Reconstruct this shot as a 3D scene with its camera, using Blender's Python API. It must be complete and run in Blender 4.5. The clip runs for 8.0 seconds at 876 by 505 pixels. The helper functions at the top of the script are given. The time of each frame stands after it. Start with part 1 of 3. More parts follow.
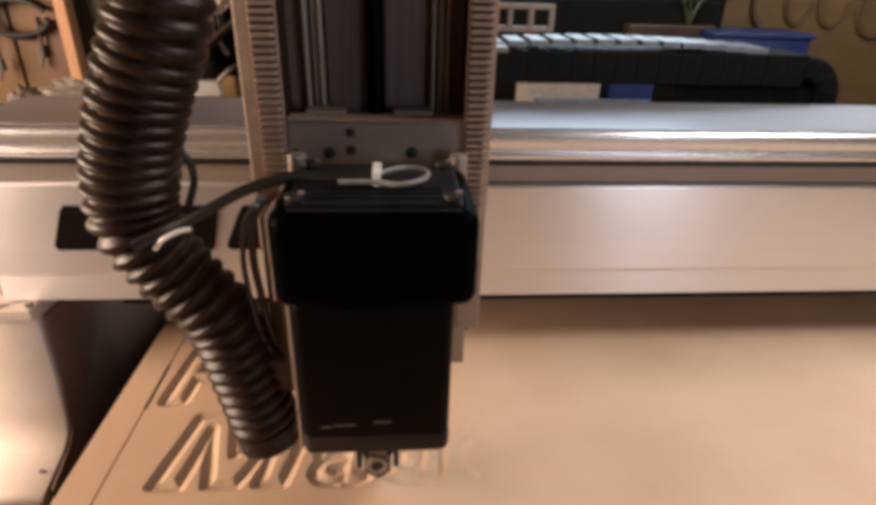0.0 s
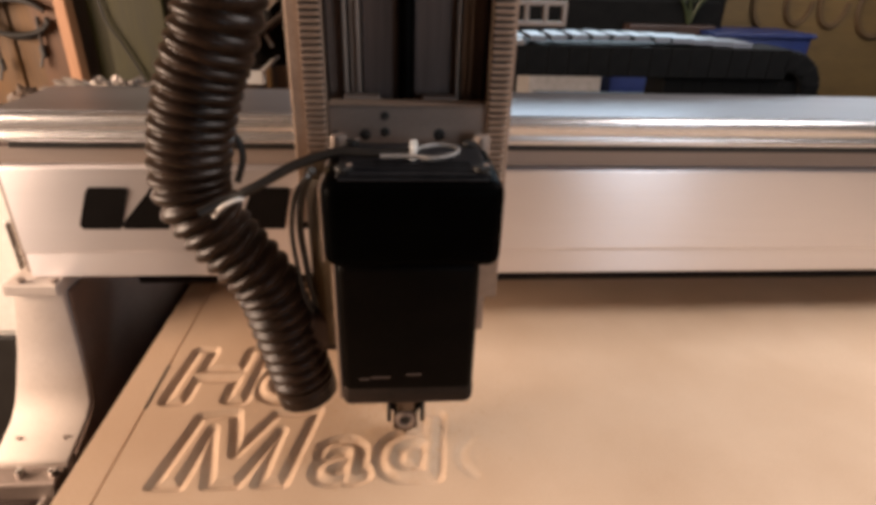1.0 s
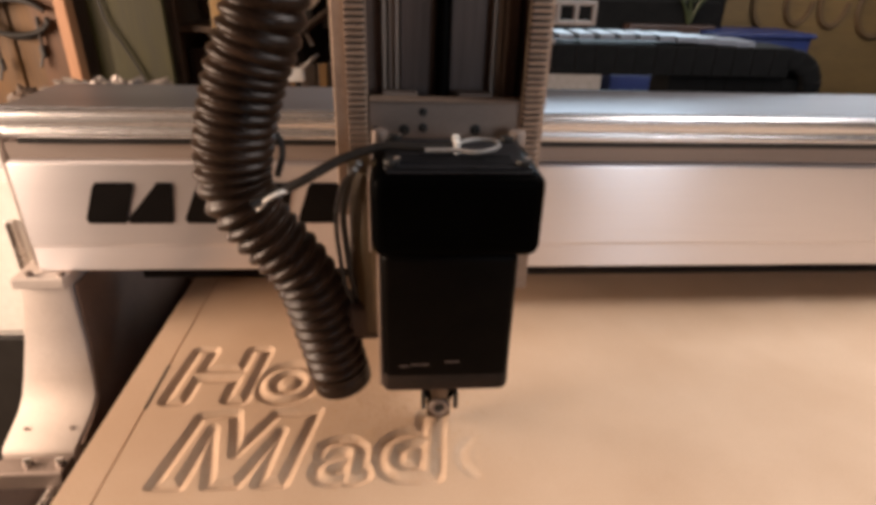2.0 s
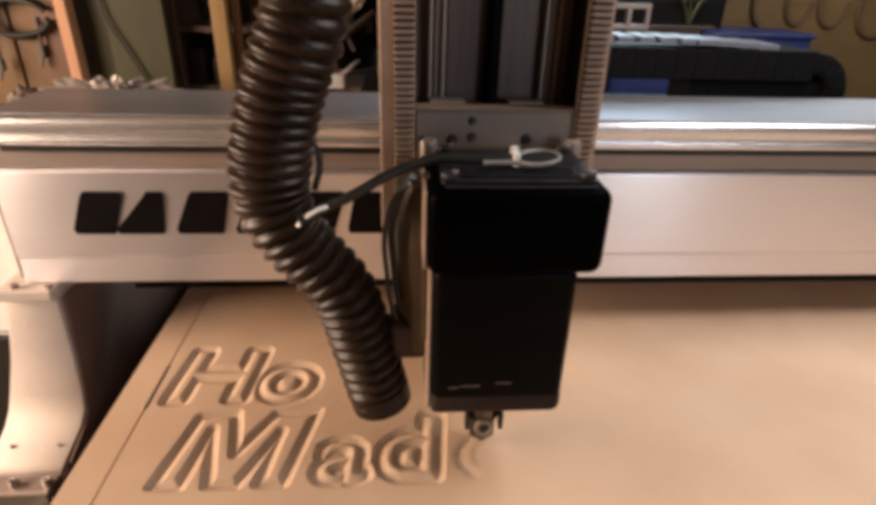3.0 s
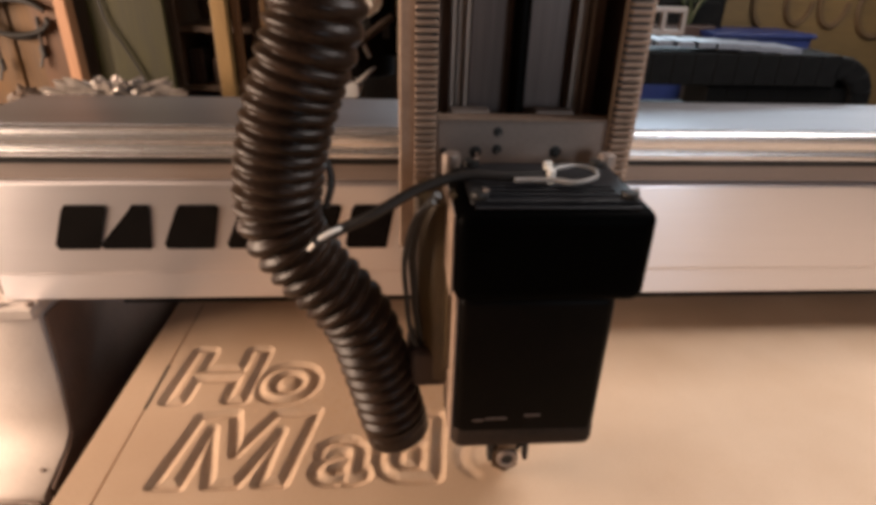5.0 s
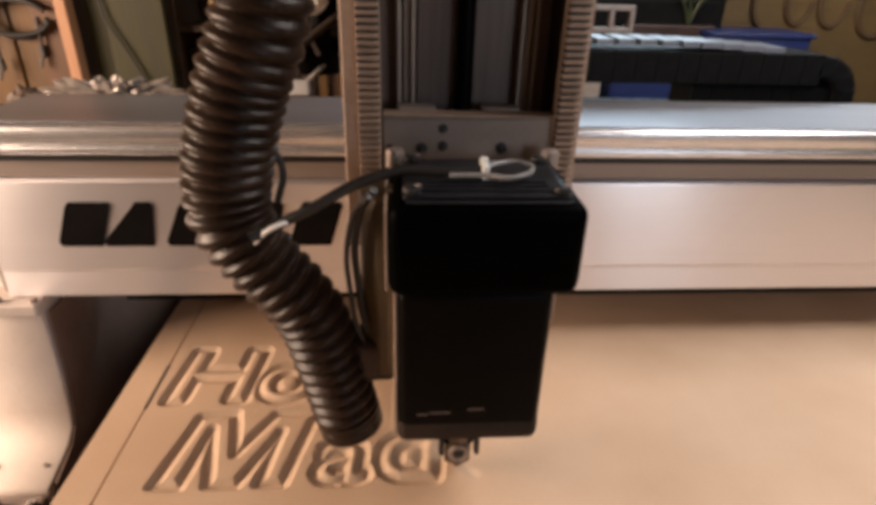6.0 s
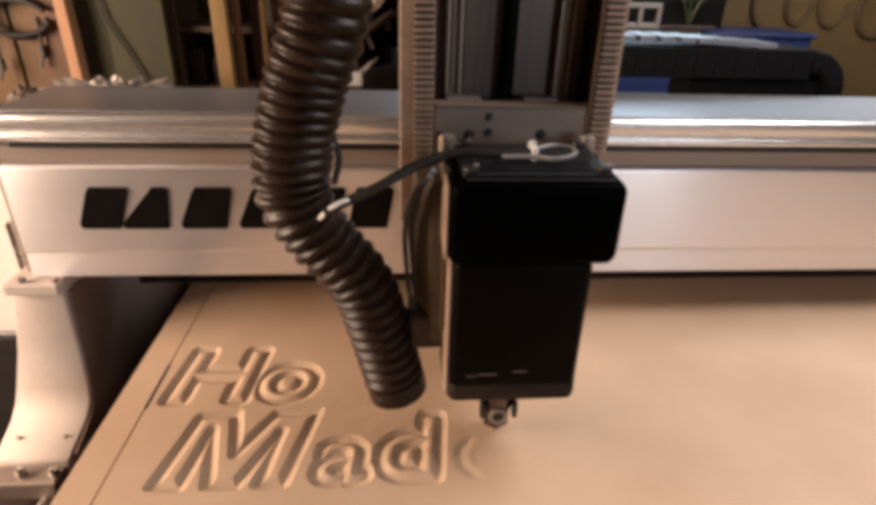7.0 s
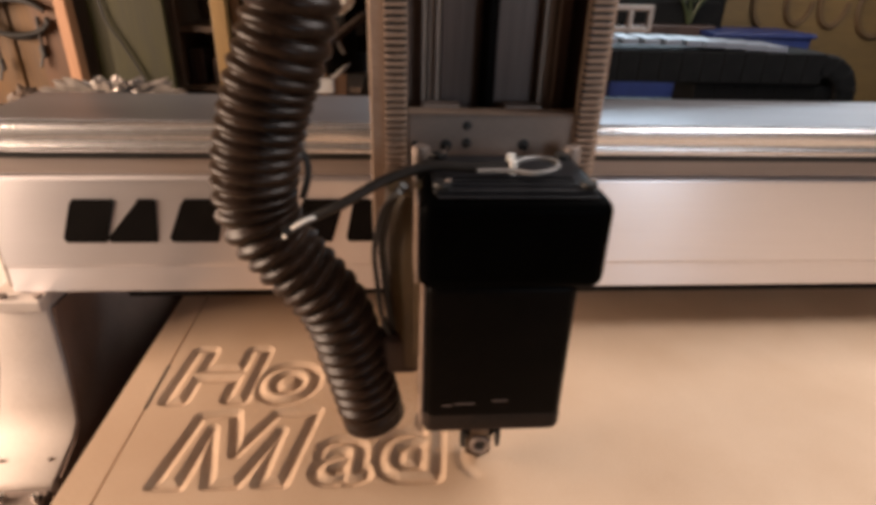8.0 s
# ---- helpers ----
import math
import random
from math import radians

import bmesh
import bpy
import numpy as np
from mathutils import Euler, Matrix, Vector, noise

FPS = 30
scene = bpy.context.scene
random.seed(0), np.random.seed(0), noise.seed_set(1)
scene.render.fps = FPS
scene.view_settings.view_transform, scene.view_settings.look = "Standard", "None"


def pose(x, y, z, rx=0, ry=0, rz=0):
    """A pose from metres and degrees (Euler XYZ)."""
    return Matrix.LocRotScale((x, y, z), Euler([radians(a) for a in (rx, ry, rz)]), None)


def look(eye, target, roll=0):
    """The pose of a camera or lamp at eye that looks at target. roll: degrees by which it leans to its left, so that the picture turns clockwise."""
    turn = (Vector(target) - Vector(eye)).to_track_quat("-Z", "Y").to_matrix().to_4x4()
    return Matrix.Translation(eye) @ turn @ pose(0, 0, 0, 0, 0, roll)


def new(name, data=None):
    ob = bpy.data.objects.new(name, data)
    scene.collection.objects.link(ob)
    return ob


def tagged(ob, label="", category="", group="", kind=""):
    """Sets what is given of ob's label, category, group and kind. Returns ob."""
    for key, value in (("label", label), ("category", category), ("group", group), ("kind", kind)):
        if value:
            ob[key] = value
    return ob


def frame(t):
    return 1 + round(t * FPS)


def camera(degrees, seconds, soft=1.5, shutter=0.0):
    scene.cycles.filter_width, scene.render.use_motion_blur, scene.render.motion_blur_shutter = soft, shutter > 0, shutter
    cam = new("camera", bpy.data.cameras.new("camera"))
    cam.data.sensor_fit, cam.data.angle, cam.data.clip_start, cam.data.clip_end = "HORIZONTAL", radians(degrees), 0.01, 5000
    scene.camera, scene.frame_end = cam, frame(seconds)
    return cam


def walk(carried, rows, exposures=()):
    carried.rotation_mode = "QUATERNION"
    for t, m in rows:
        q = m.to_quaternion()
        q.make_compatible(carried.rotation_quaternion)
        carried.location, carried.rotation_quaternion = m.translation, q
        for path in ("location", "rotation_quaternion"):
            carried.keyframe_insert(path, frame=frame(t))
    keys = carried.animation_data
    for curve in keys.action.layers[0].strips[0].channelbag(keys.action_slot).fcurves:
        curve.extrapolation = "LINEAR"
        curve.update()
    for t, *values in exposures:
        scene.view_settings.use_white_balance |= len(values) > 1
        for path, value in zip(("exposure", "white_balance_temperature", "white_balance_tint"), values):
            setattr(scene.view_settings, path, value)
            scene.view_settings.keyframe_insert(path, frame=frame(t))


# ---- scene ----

# Origin: on the top of the carved board, under the camera. The floor is 0.85 m below.
FLOOR = -0.85
cam = camera(74.8, 8.0, soft=4.3, shutter=0.5)
EYE = Vector((0.0, 0.0, 0.6))
VIEW = look(EYE, EYE + Vector((0.07104, 0.89073, -0.44895)), 1.695)
walk(cam, [(0.0, VIEW), (8.0, VIEW)])

# Time, gantry travel along y, carriage travel along x, lift of the spindle
TRAVEL = [
    (0.0, -0.0792, -0.1641, 0.0),
    (0.5, -0.0301, -0.1599, 0.0),
    (1.0, -0.0012, -0.1281, 0.0),
    (1.5, -0.0144, -0.0966, 0.0),
    (1.7, 0.0330, -0.0935, 0.0),
    (2.8, -0.0282, -0.0292, 0.0),
    (3.0, -0.0205, -0.0232, 0.0),
    (3.5, -0.0231, 0.0039, 0.0),
    (4.0, -0.0359, -0.0304, 0.0),
    (4.5, -0.0649, -0.0005, 0.010),
    (4.7, -0.0700, 0.0082, 0.002),
    (5.8, -0.0882, -0.0572, 0.001),
    (6.0, -0.0659, -0.0617, 0.002),
    (6.5, -0.0140, -0.0490, 0.0),
    (7.0, 0.0, 0.0, 0.0),
    (7.5, -0.0315, 0.0317, 0.0),
    (8.0, -0.0527, -0.0330, 0.002),
]

# ---- light ----
world = bpy.data.worlds.new("world")
scene.world = world
world.use_nodes = True
sky = world.node_tree.nodes.new("ShaderNodeTexSky")
sky.sky_type, sky.sun_disc = "NISHITA", False
sky.sun_elevation, sky.sun_rotation = radians(28), radians(250)
world.node_tree.links.new(sky.outputs[0], world.node_tree.nodes["Background"].inputs[0])
world.node_tree.nodes["Background"].inputs[1].default_value = 0.1
scene.view_settings.exposure = 0.0


def area_light(name, eye, target, width, height, watts, colour):
    data = bpy.data.lights.new(name, "AREA")
    data.shape, data.size, data.size_y, data.energy, data.color = "RECTANGLE", width, height, watts, colour
    ob = new(name, data)
    ob.matrix_world = look(eye, target)
    return ob


# Daylight in the wall openings, and a wide unseen lamp added under the ceiling
area_light("window_light", (-2.36, 0.50, 0.64), (-0.3, 0.60, 0.0), 1.5, 0.8, 125, (1.0, 0.715, 0.53))
area_light("window_light", (1.65, -2.26, 0.95), (0.5, 0.8, 0.2), 0.8, 0.9, 16, (0.82, 0.90, 1.0))
area_light("window_light", (1.2, 2.26, 0.97), (0.9, 1.0, 0.4), 1.9, 0.72, 17, (0.72, 0.88, 1.0))
area_light("added_overhead_light", (1.35, 0.66, 1.64), (1.35, 0.66, 0.0), 1.0, 1.10, 39, (1.0, 0.92, 0.89))


# ---- materials ----
def shader(name):
    m = bpy.data.materials.new(name)
    m.use_nodes = True
    n = m.node_tree.nodes
    return m, n, m.node_tree.links, n["Principled BSDF"]


def material(name, dark, light, rough=0.6, metal=0.0, scale=(30, 30, 30), fine=(300, 300, 300), bump=0.15, spread=0.12, coat=0.0, spec=0.5, vary=0.0):
    """Two scales of noise between two colours, with fine relief; scale is per metre of the object."""
    m, n, link, b = shader(name)
    where = n.new("ShaderNodeTexCoord")
    def grain(s, detail):
        mp = n.new("ShaderNodeMapping")
        mp.inputs["Scale"].default_value = s
        link.new(where.outputs["Object"], mp.inputs["Vector"])
        t = n.new("ShaderNodeTexNoise")
        t.inputs["Scale"].default_value, t.inputs["Detail"].default_value = 1.0, detail
        link.new(mp.outputs[0], t.inputs["Vector"])
        return t
    big, small = grain(scale, 4), grain(fine, 3)
    mix = n.new("ShaderNodeMath")
    mix.operation = "MULTIPLY_ADD"
    mix.inputs[1].default_value = 0.45
    link.new(small.outputs["Fac"], mix.inputs[0])
    half = n.new("ShaderNodeMath")
    half.operation = "MULTIPLY"
    half.inputs[1].default_value = 0.55
    link.new(big.outputs["Fac"], half.inputs[0])
    link.new(half.outputs[0], mix.inputs[2])
    ramp = n.new("ShaderNodeValToRGB")
    ramp.color_ramp.elements[0].position, ramp.color_ramp.elements[1].position = 0.32, 0.68
    ramp.color_ramp.elements[0].color, ramp.color_ramp.elements[1].color = (*dark, 1), (*light, 1)
    link.new(mix.outputs[0], ramp.inputs[0])
    colour = ramp.outputs[0]
    if vary:
        info, hsv = n.new("ShaderNodeObjectInfo"), n.new("ShaderNodeHueSaturation")
        span = n.new("ShaderNodeMapRange")
        span.inputs["To Min"].default_value, span.inputs["To Max"].default_value = 1 - vary, 1 + vary
        link.new(info.outputs["Random"], span.inputs["Value"])
        link.new(span.outputs[0], hsv.inputs["Value"])
        link.new(colour, hsv.inputs["Color"])
        colour = hsv.outputs[0]
    link.new(colour, b.inputs["Base Color"])
    r = n.new("ShaderNodeMapRange")
    r.inputs["To Min"].default_value, r.inputs["To Max"].default_value = max(0.03, rough - spread), min(1, rough + spread)
    link.new(mix.outputs[0], r.inputs["Value"])
    link.new(r.outputs[0], b.inputs["Roughness"])
    b.inputs["Metallic"].default_value, b.inputs["Coat Weight"].default_value = metal, coat
    b.inputs["Specular IOR Level"].default_value = spec
    if bump:
        p = n.new("ShaderNodeBump")
        p.inputs["Strength"].default_value, p.inputs["Distance"].default_value = bump, 0.002
        link.new(small.outputs["Fac"], p.inputs["Height"])
        link.new(p.outputs[0], b.inputs["Normal"])
    return m


ALU = material("brushed_aluminium", (0.79, 0.765, 0.785), (0.87, 0.845, 0.87), 0.32, 0.82, (1.2, 9, 9), (5, 1400, 1400), 0.05, 0.06)
brushed = ALU.node_tree.nodes
across = brushed.new("ShaderNodeCombineXYZ")
across.inputs[2].default_value = 1.0
ALU.node_tree.links.new(across.outputs[0], brushed["Principled BSDF"].inputs["Tangent"])
brushed["Principled BSDF"].inputs["Anisotropic"].default_value = 0.9
ALU_CAP = material("extruded_aluminium", (0.76, 0.75, 0.76), (0.87, 0.87, 0.89), 0.27, 0.91, (2, 12, 12), (5, 700, 700), 0.0, 0.04)
ALU_TOP = material("dull_rolled_aluminium", (0.48, 0.48, 0.51), (0.60, 0.61, 0.65), 0.40, 0.95, (2, 12, 12), (5, 500, 500), 0.0, 0.05)
# brown for the shade that the beam's cap throws on the fascia
CAP_SHADE = material("cap_shade_brown", (0.30, 0.245, 0.215), (0.40, 0.335, 0.30), 0.55, 0.5, (2, 12, 12), (5, 500, 500), 0.02)
LEG = material("dull_aluminium_casting", (0.60, 0.52, 0.465), (0.73, 0.65, 0.59), 0.68, 0.1, (14, 14, 14), (300, 300, 300), 0.1)
PLATE = material("worn_grey_steel", (0.24, 0.19, 0.165), (0.36, 0.29, 0.25), 0.5, 0.5, (12, 12, 30), (200, 200, 500), 0.1)
COLUMN = material("dark_brown_metal", (0.022, 0.013, 0.010), (0.052, 0.032, 0.026), 0.42, 0.2, (20, 20, 3), (300, 300, 8), 0.08, spec=0.3)
STEEL = material("bright_steel", (0.50, 0.47, 0.44), (0.75, 0.72, 0.69), 0.25, 1.0, (30, 30, 30), (300, 300, 300), 0.05)
NUT = material("oily_steel", (0.06, 0.048, 0.04), (0.22, 0.185, 0.16), 0.25, 1.0, (60, 60, 60), (400, 400, 400), 0.05)
RAIL = material("grey_rail_steel", (0.30, 0.245, 0.21), (0.46, 0.385, 0.34), 0.4, 0.35, (20, 20, 3), (300, 300, 10), 0.05)
PANEL = material("grey_brown_panel", (0.085, 0.064, 0.058), (0.17, 0.135, 0.125), 0.38, 0.3, (20, 20, 3), (300, 300, 8), 0.06, spec=0.4)
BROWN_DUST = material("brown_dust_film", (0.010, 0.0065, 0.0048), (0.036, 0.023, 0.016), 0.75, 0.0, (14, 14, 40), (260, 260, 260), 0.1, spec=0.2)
RIB = material("tan_plastic_rack", (0.25, 0.17, 0.125), (0.38, 0.275, 0.205), 0.55, 0.0, (40, 40, 40), (400, 400, 400), 0.1, vary=0.12)
# brown of the slide's back plate, and of the shade inside the legs
INNER = material("brown_plate_and_shade", (0.17, 0.11, 0.085), (0.27, 0.185, 0.145), 0.6, 0.1, (8, 8, 8), (200, 200, 200), 0.1)
BLACK = material("black_painted_sheet", (0.0004, 0.0004, 0.0004), (0.0012, 0.0012, 0.0012), 0.45, 0.0, (20, 20, 20), (400, 400, 400), 0.06, spec=0.01)
BLACK_DUSTY = material("dusty_black_sheet", (0.0006, 0.0005, 0.0004), (0.0035, 0.0024, 0.0018), 0.45, 0.0, (9, 9, 24), (200, 200, 200), 0.08, spec=0.05)


HOSE = material("black_ribbed_plastic", (0.005, 0.0026, 0.0018), (0.034, 0.018, 0.011), 0.36, 0.0, (25, 25, 25), (260, 260, 260), 0.06, spec=0.17)
HOSE.node_tree.nodes["Principled BSDF"].inputs["Sheen Weight"].default_value = 0.06
HOSE.node_tree.nodes["Principled BSDF"].inputs["Sheen Roughness"].default_value = 0.42
HOSE.node_tree.nodes["Principled BSDF"].inputs["Sheen Tint"].default_value = (0.80, 0.62, 0.44, 1)
LID = material("dusty_black_lid", (0.004, 0.004, 0.005), (0.018, 0.018, 0.021), 0.42, 0.0, (30, 30, 30), (300, 300, 300), 0.1, spec=0.32)
RUBBER = material("black_rubber", (0.005, 0.005, 0.005), (0.015, 0.014, 0.013), 0.5, 0.0, (40, 40, 40), (400, 400, 400), 0.1)
CABLE = material("grey_cable_sheath", (0.004, 0.0035, 0.0035), (0.011, 0.009, 0.008), 0.5, 0.0, (60, 60, 60), (500, 500, 500), 0.05)
WIRE = material("pale_grey_wire", (0.18, 0.17, 0.16), (0.30, 0.28, 0.27), 0.45, 0.0, (60, 60, 60), (500, 500, 500), 0.05)
WHITE = material("white_nylon", (0.72, 0.70, 0.66), (0.84, 0.82, 0.78), 0.4, 0.0, (60, 60, 60), (500, 500, 500), 0.03)
INK = material("black_vinyl", (0.004, 0.0032, 0.003), (0.008, 0.0065, 0.006), 0.55, 0.0, (30, 30, 30), (400, 400, 400), 0.03, spec=0.08)
MDF = material("mdf_face", (0.51, 0.35, 0.228), (0.62, 0.455, 0.32), 0.62, 0.0, (7, 7, 7), (420, 420, 420), 0.12)


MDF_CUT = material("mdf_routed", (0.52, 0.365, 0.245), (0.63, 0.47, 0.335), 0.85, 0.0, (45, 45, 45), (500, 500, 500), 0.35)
DUST = material("sawdust", (0.46, 0.29, 0.16), (0.62, 0.43, 0.26), 0.95, 0.0, (80, 80, 80), (700, 700, 700), 0.5)
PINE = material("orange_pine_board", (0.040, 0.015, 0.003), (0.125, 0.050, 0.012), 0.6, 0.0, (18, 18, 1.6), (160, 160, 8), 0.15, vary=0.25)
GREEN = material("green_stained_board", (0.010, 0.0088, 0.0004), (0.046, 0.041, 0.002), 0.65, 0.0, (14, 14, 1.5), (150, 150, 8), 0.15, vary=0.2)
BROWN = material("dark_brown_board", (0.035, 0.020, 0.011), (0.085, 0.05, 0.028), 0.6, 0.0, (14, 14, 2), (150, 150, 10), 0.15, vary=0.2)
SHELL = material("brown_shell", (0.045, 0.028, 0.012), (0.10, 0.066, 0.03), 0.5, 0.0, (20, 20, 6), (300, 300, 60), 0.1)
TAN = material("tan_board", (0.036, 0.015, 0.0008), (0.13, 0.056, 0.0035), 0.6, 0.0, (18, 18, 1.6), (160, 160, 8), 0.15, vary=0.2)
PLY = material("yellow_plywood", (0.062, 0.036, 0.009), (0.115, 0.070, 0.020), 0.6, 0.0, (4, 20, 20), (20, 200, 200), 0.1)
PLY_CUT = material("routed_plywood", (0.035, 0.018, 0.004), (0.07, 0.038, 0.010), 0.7, 0.0, (20, 20, 20), (200, 200, 200), 0.2)
BLUE = material("blue_plastic", (0.0015, 0.008, 0.055), (0.003, 0.016, 0.10), 0.5, 0.0, (20, 20, 20), (200, 200, 200), 0.05)
CONCRETE = material("concrete", (0.12, 0.09, 0.068), (0.20, 0.155, 0.12), 0.75, 0.0, (3, 3, 3), (60, 60, 60), 0.2)
PLASTER = material("painted_wall", (0.075, 0.055, 0.04), (0.12, 0.092, 0.07), 0.8, 0.0, (2, 2, 2), (80, 80, 80), 0.1)
CHAIN = material("black_nylon_chain", (0.003, 0.003, 0.003), (0.008, 0.008, 0.008), 0.5, 0.0, (40, 40, 40), (300, 300, 300), 0.06, spec=0.06)
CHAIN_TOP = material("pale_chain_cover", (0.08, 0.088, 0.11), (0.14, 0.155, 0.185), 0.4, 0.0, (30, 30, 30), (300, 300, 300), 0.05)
FOIL = material("clear_wrinkled_wrap", (0.16, 0.14, 0.125), (0.34, 0.30, 0.27), 0.16, 0.3, (40, 40, 40), (300, 300, 300), 0.3)


# ---- builders ----
def mesh(name, bm, mats):
    me = bpy.data.meshes.new(name)
    bmesh.ops.recalc_face_normals(bm, faces=bm.faces)
    bm.to_mesh(me)
    bm.free()
    for m in mats if isinstance(mats, (list, tuple)) else (mats,):
        me.materials.append(m)
    return me


def part(name, bm, mat, parent=None, label=""):
    ob = new(name, mesh(name, bm, mat))
    ob.parent = parent
    return tagged(ob, label) if label else ob


def thing(name, label, category, x=0, y=0, z=0, group="", kind=""):
    ob = new(name)
    ob.matrix_world = pose(x, y, z)
    return tagged(ob, label, category, group, kind)


def box(x0, x1, y0, y1, z0, z1, bevel=0.0, steps=2, bm=None):
    bm = bm or bmesh.new()
    made = bmesh.ops.create_cube(bm, size=1.0)["verts"]
    for v in made:
        v.co = Vector(((x0 + x1) / 2 + v.co.x * (x1 - x0), (y0 + y1) / 2 + v.co.y * (y1 - y0), (z0 + z1) / 2 + v.co.z * (z1 - z0)))
    if bevel:
        edges = list({e for v in made for e in v.link_edges})
        bmesh.ops.bevel(bm, geom=edges, offset=bevel, segments=steps, profile=0.5, affect="EDGES")
    return bm


def rod(a, b, r0, r1=None, sides=16, bm=None, bevel=0.0):
    bm = bm or bmesh.new()
    a, b = Vector(a), Vector(b)
    m = Matrix.Translation((a + b) / 2) @ (b - a).to_track_quat("Z", "Y").to_matrix().to_4x4()
    made = bmesh.ops.create_cone(bm, cap_ends=True, segments=sides, radius1=r0, radius2=r0 if r1 is None else r1, depth=(b - a).length, matrix=m)["verts"]
    if bevel:
        rims = [e for e in {e for v in made for e in v.link_edges} if any(len(f.verts) > 4 for f in e.link_faces)]
        bmesh.ops.bevel(bm, geom=rims, offset=bevel, segments=2, profile=0.5, affect="EDGES")
    return bm


def smooth(ob, degrees=40):
    for f in ob.data.polygons:
        f.use_smooth = True
    edge = ob.data
    edge.set_sharp_from_angle(angle=radians(degrees))
    return ob


def prism(outline, axis, a, b, bevel=0.0):
    """A closed outline swept along an axis from a to b; outline in the other two axes, in order."""
    bm = bmesh.new()
    def at(p, s):
        return (s, p[0], p[1]) if axis == "x" else (p[0], s, p[1]) if axis == "y" else (p[0], p[1], s)
    one, two = [bm.verts.new(at(p, a)) for p in outline], [bm.verts.new(at(p, b)) for p in outline]
    bm.faces.new(one), bm.faces.new(list(reversed(two)))
    for i in range(len(outline)):
        j = (i + 1) % len(outline)
        bm.faces.new((one[i], one[j], two[j], two[i]))
    bmesh.ops.recalc_face_normals(bm, faces=bm.faces)
    if bevel:
        bmesh.ops.bevel(bm, geom=list(bm.edges), offset=bevel, segments=2, profile=0.5, affect="EDGES")
    return bm


def spline(points, n):
    """A Catmull-Rom curve through the points, n steps, evenly spaced."""
    p = [np.array(q, float) for q in points]
    p = [2 * p[0] - p[1]] + p + [2 * p[-1] - p[-2]]
    out = []
    for i in range(1, len(p) - 2):
        for k in range(40):
            t = k / 40
            out.append(0.5 * (2 * p[i] + (p[i + 1] - p[i - 1]) * t + (2 * p[i - 1] - 5 * p[i] + 4 * p[i + 1] - p[i + 2]) * t ** 2 + (3 * p[i] - p[i - 1] - 3 * p[i + 1] + p[i + 2]) * t ** 3))
    out.append(p[-2])
    out = np.array(out)
    d = np.concatenate([[0], np.cumsum(np.linalg.norm(np.diff(out, axis=0), axis=1))])
    s = np.linspace(0, d[-1], n)
    return np.stack([np.interp(s, d, out[:, k]) for k in range(3)], 1), d[-1]


def tube(points, radius, steps=60, sides=12, shape=None, bm=None):
    """A tube along a curve; shape(s, turn) gives the factor of the radius at s from 0 to 1 and at a part of a turn."""
    bm = bm or bmesh.new()
    c, length = spline(points, steps)
    tang = np.gradient(c, axis=0)
    tang /= np.linalg.norm(tang, axis=1)[:, None]
    side = np.cross(tang[0], (0.0, 1.0, 0.2))
    rings = []
    for i in range(steps):
        side = side - tang[i] * (side @ tang[i])
        side /= np.linalg.norm(side)
        up = np.cross(tang[i], side)
        rings.append([bm.verts.new(c[i] + radius * (shape(i / (steps - 1), a / (2 * math.pi)) if shape else 1.0) * (math.cos(a) * side + math.sin(a) * up)) for a in (2 * math.pi * k / sides for k in range(sides))])
    for one, two in zip(rings, rings[1:]):
        for k in range(sides):
            bm.faces.new((one[k], one[(k + 1) % sides], two[(k + 1) % sides], two[k]))
    bm.faces.new(rings[0]), bm.faces.new(list(reversed(rings[-1])))
    return bm


